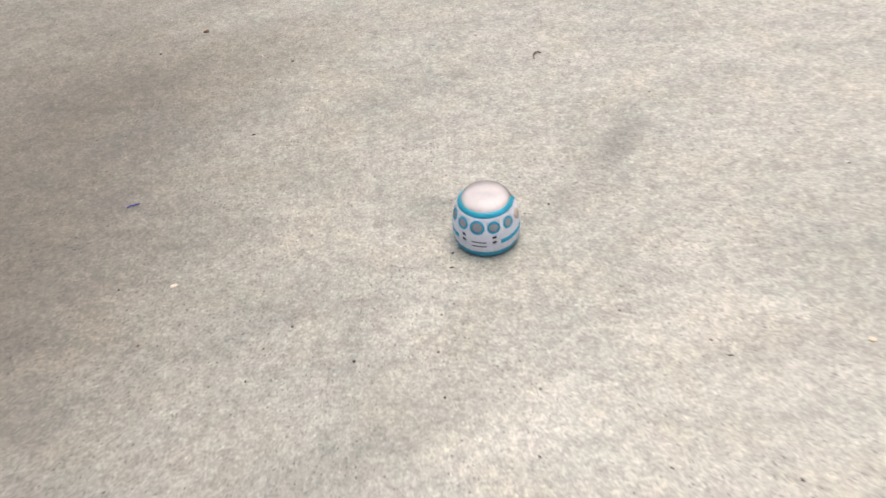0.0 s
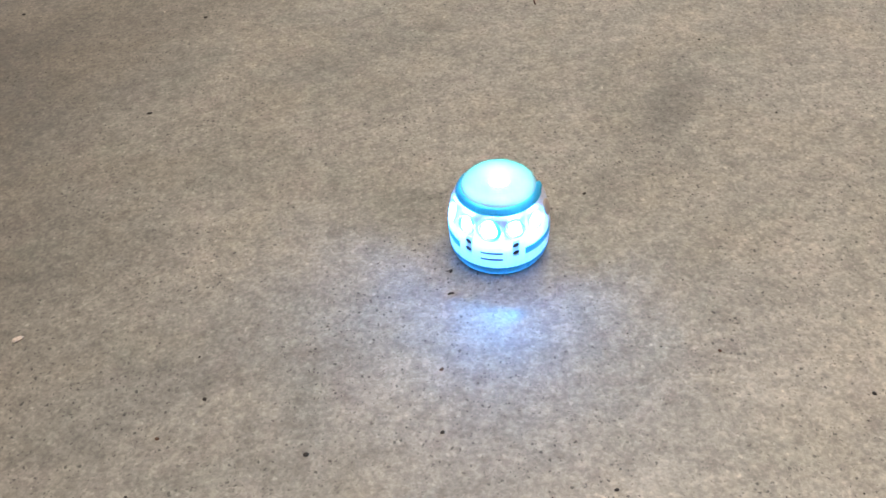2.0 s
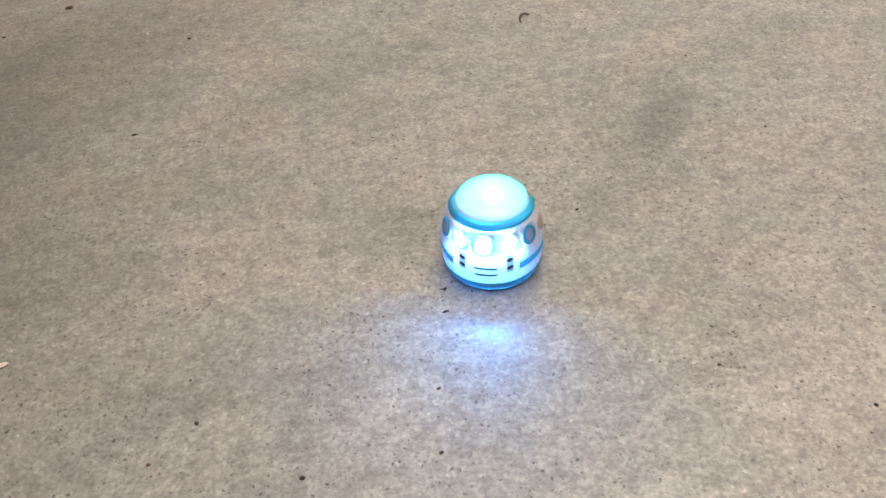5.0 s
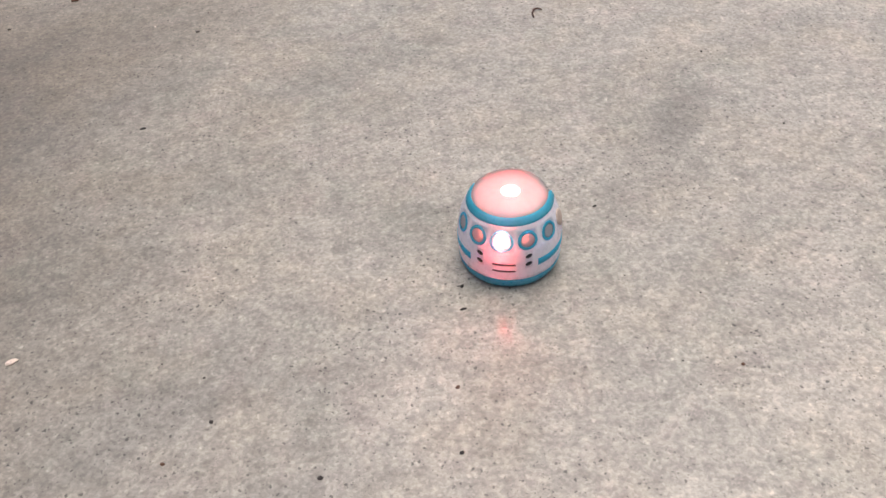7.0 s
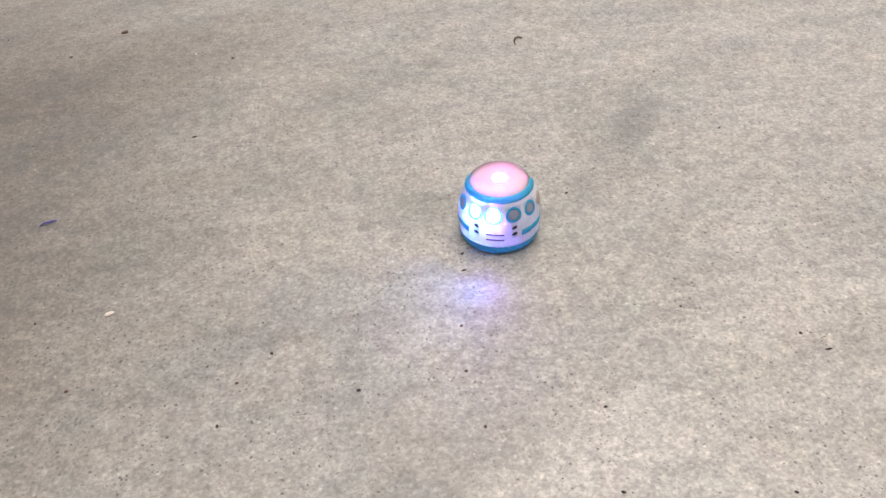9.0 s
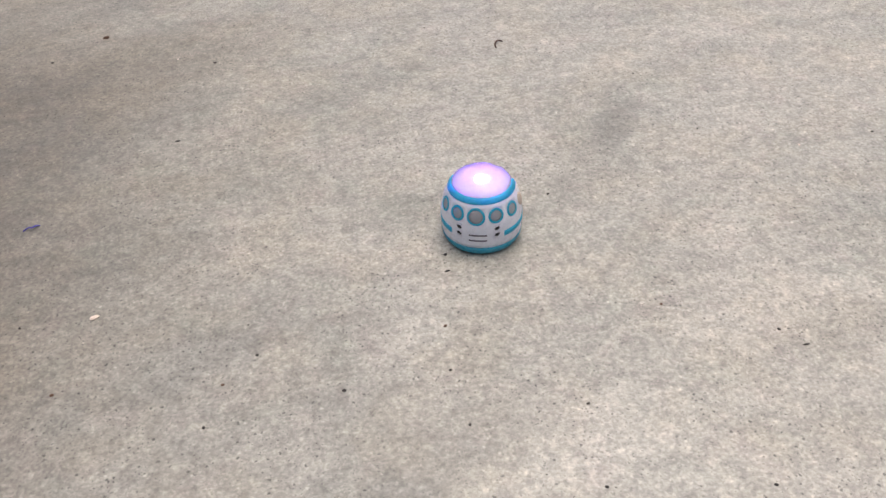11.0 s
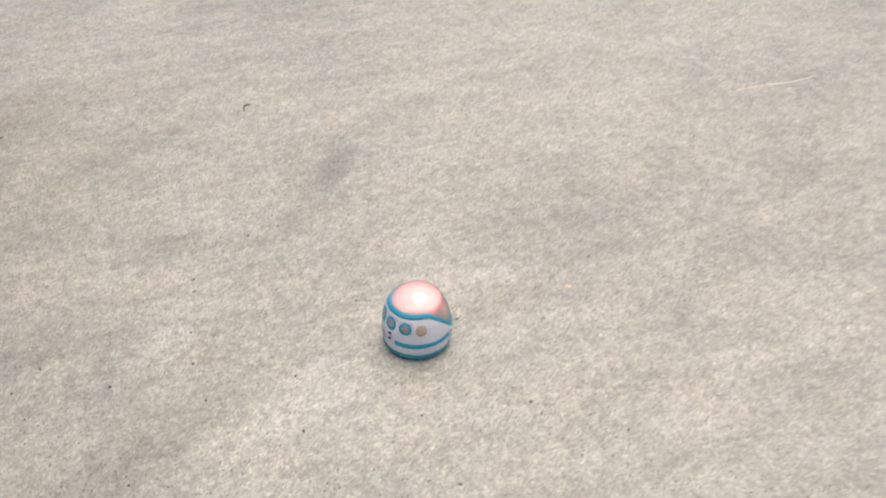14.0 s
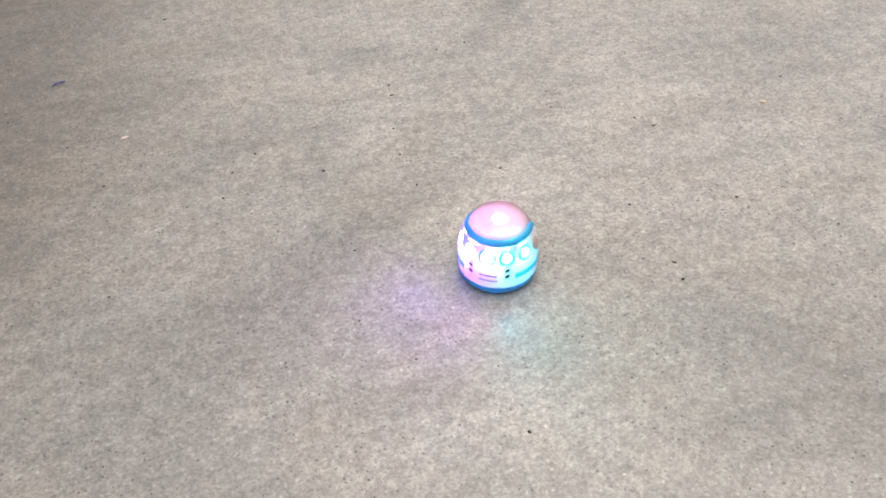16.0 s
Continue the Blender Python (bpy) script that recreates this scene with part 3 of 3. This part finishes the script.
BLACK_CRUMBS = [
    (0.131, 0.467), (0.003, 0.282), (0.143, 0.410), (0.209, 0.291), (0.008, 0.112), (-0.031, 0.221), (0.121, 0.278), (0.170, 0.178),
    (-0.131, 0.222), (0.045, 0.372), (0.012, 0.344), (0.219, 0.390), (0.062, 0.375), (0.005, 0.257), (-0.081, 0.273), (-0.150, 0.335),
    (-0.063, 0.303), (-0.034, 0.280), (0.091, 0.216), (0.138, 0.207), (0.041, 0.225), (0.045, 0.258), (0.092, 0.166),
]
BROWN_CRUMBS = [
    (0.005, 0.304), (0.085, 0.299), (-0.021, 0.155), (-0.075, 0.291), (-0.133, 0.298),
]
PALE_GRAINS = [
    (0.182, 0.387), (-0.102, 0.539), (0.032, 0.087),
]
for x, y, a, b, turn in LONG_CRUMBS:
    fleck("crumb", x, y, a * MM, b * MM, 0.6 * MM, turn, DARK, "small black splinter-like crumb on concrete", "crumb", "crumbs on the slab")
rnd = random.Random(3)
for spots, mat, label in ((BLACK_CRUMBS, DARK, "tiny black crumb on concrete"), (BROWN_CRUMBS, BROWN, "tiny brown crumb on concrete"), (PALE_GRAINS, PALE, "tiny pale stone grain on concrete")):
    for x, y in spots:
        a = rnd.uniform(1.1, 1.6)
        fleck("crumb", x, y, a * MM, a * rnd.uniform(0.62, 0.85) * MM, 0.6 * MM, rnd.uniform(0, 180), mat, label, "crumb", "crumbs on the slab")

bm = bmesh.new()
rows = []
for k in range(13):
    u = k / 12
    x, y, w = 0.386 + 0.068 * u, 0.4215 + 0.0012 * math.sin(u * 7) - 0.001 * u, 0.0007 * math.sin(math.pi * (0.08 + 0.84 * u)) * (0.6 + 0.4 * math.sin(k * 2.3))
    rows.append([bm.verts.new((x, y - w, 0.0)), bm.verts.new((x, y - w * 0.5, 0.00022)), bm.verts.new((x, y + w * 0.5, 0.00022)), bm.verts.new((x, y + w, 0.0))])
for a, b in zip(rows, rows[1:]):
    for q in range(3):
        bm.faces.new((a[q], b[q], b[q + 1], a[q + 1]))
tagged(make("chalk_line", bm, PALE), "thin broken white chalk scratch on concrete", "chalk mark")

# loose sand that nobody could count
rnd = random.Random(7)
verts, polys = [], []
for k in range(1500):
    x, y, s = rnd.uniform(-0.45, 0.5), rnd.uniform(0.0, 0.95), rnd.uniform(0.00012, 0.00034) * (2 if rnd.random() < 0.05 else 1)
    a, i = rnd.uniform(0, 6.28), len(verts)
    for q in range(5):
        w = a + q * 1.2566 + rnd.uniform(-0.3, 0.3)
        verts.append((x + s * math.cos(w) * rnd.uniform(0.8, 1.4), y + s * math.sin(w), 0.0))
    verts.append((x, y, s * 0.8))
    polys += [(i + q, i + (q + 1) % 5, i + 5) for q in range(5)]
me = bpy.data.meshes.new("sand_grains")
me.from_pydata(verts, [], polys)
me.materials.append(DARK)
tagged(new("sand_grains", me), "fine dark sand grains scattered over the concrete", "sand", kind="stuff")

# ---- what moves ----
DRIVE = [
    (0.0, 0.0292, 0.3541, -109.4), (3.7, 0.0292, 0.3541, -109.4), (5.8, 0.0290, 0.3552, -109.5), (12.2, 0.0290, 0.3552, -109.6), (12.3, 0.0259, 0.3467, -108.7), (12.5, 0.0209, 0.3267, -106.8),
    (12.8, 0.0060, 0.2747, -103.4), (13.0, 0.0100, 0.2344, -73.6), (13.2, 0.0392, 0.2041, -40.5), (13.4, 0.0819, 0.1918, 10.6),
    (13.5, 0.0943, 0.2070, 28.1), (13.6, 0.1110, 0.2180, 49.3), (13.7, 0.1150, 0.2330, 76.3), (13.8, 0.1160, 0.2480, 113.8),
    (14.0, 0.1046, 0.2623, 171.3), (14.2, 0.0815, 0.2473, 202.6), (14.5, 0.0390, 0.2215, 229.5), (14.8, 0.0362, 0.2164, 234.7),
    (15.0, 0.0365, 0.2163, 236.9), (15.5, 0.0360, 0.2161, 235.8), (16.0, 0.0228, 0.1932, 235.2),
]
# Which light of each wheel faces out from which second on: five windows across the front, then the dome.
SHOWS = [
    [(0.0, "off"), (0.6, "cyan"), (5.0, "off"), (8.0, "blue"), (8.8, "off"), (11.2, "blue"), (12.3, "off"), (15.1, "violet")],
    [(0.0, "off"), (0.6, "cyan"), (5.2, "off"), (5.9, "green"), (6.9, "rose"), (8.0, "blue"), (10.8, "off"), (11.2, "blue"), (12.3, "off"), (15.1, "violet")],
    [(0.0, "off"), (0.6, "cyan"), (5.9, "yellow"), (6.9, "red"), (8.6, "indigo"), (10.8, "off"), (15.1, "pink")],
    [(0.0, "off"), (0.6, "cyan"), (5.9, "green"), (6.9, "rose"), (8.0, "off"), (15.1, "aqua")],
    [(0.0, "off"), (0.6, "cyan"), (4.8, "off"), (15.1, "aqua")],
    [(0.0, "off"), (0.6, "cyan"), (5.6, "off"), (5.9, "yellow"), (6.8, "red"), (8.0, "pink"), (9.2, "violet"), (11.9, "cyan"), (12.3, "red"), (15.1, "pink")],
]


def wheel_rows(place, shows, colours, axis):
    """Rows that hold a wheel still and step it by sixths of a turn within a tenth of a second."""
    def at(t, k):
        turn = Matrix.Rotation(radians(60 * k) if axis == "X" else -radians(60 * k), 4, axis)
        return (t, place @ turn)
    now = colours.index(shows[0][1])
    rows = [at(0.0, now)]
    for t, colour in shows[1:]:
        step = (colours.index(colour) - now + 3) % 6 - 3
        rows.append(at(t - 0.1, now))
        for q in range(1, abs(step) + 1):
            rows.append(at(t - 0.1 + 0.1 * q / abs(step), now + (q if step > 0 else -q)))
        now += step
    rows.append(at(16.0, now))
    return rows


def motions():
    walk(robot, [(t, pose(x, y, 0.0, 0, 0, turn + 90)) for t, x, y, turn in DRIVE])
    for k, (wheel, place) in enumerate(wheels):
        lying_down = k == len(wheels) - 1
        walk(wheel, wheel_rows(place, SHOWS[k], DOME_COLOURS if lying_down else FRONT_COLOURS[k], "X" if lying_down else "Z"))


motions()
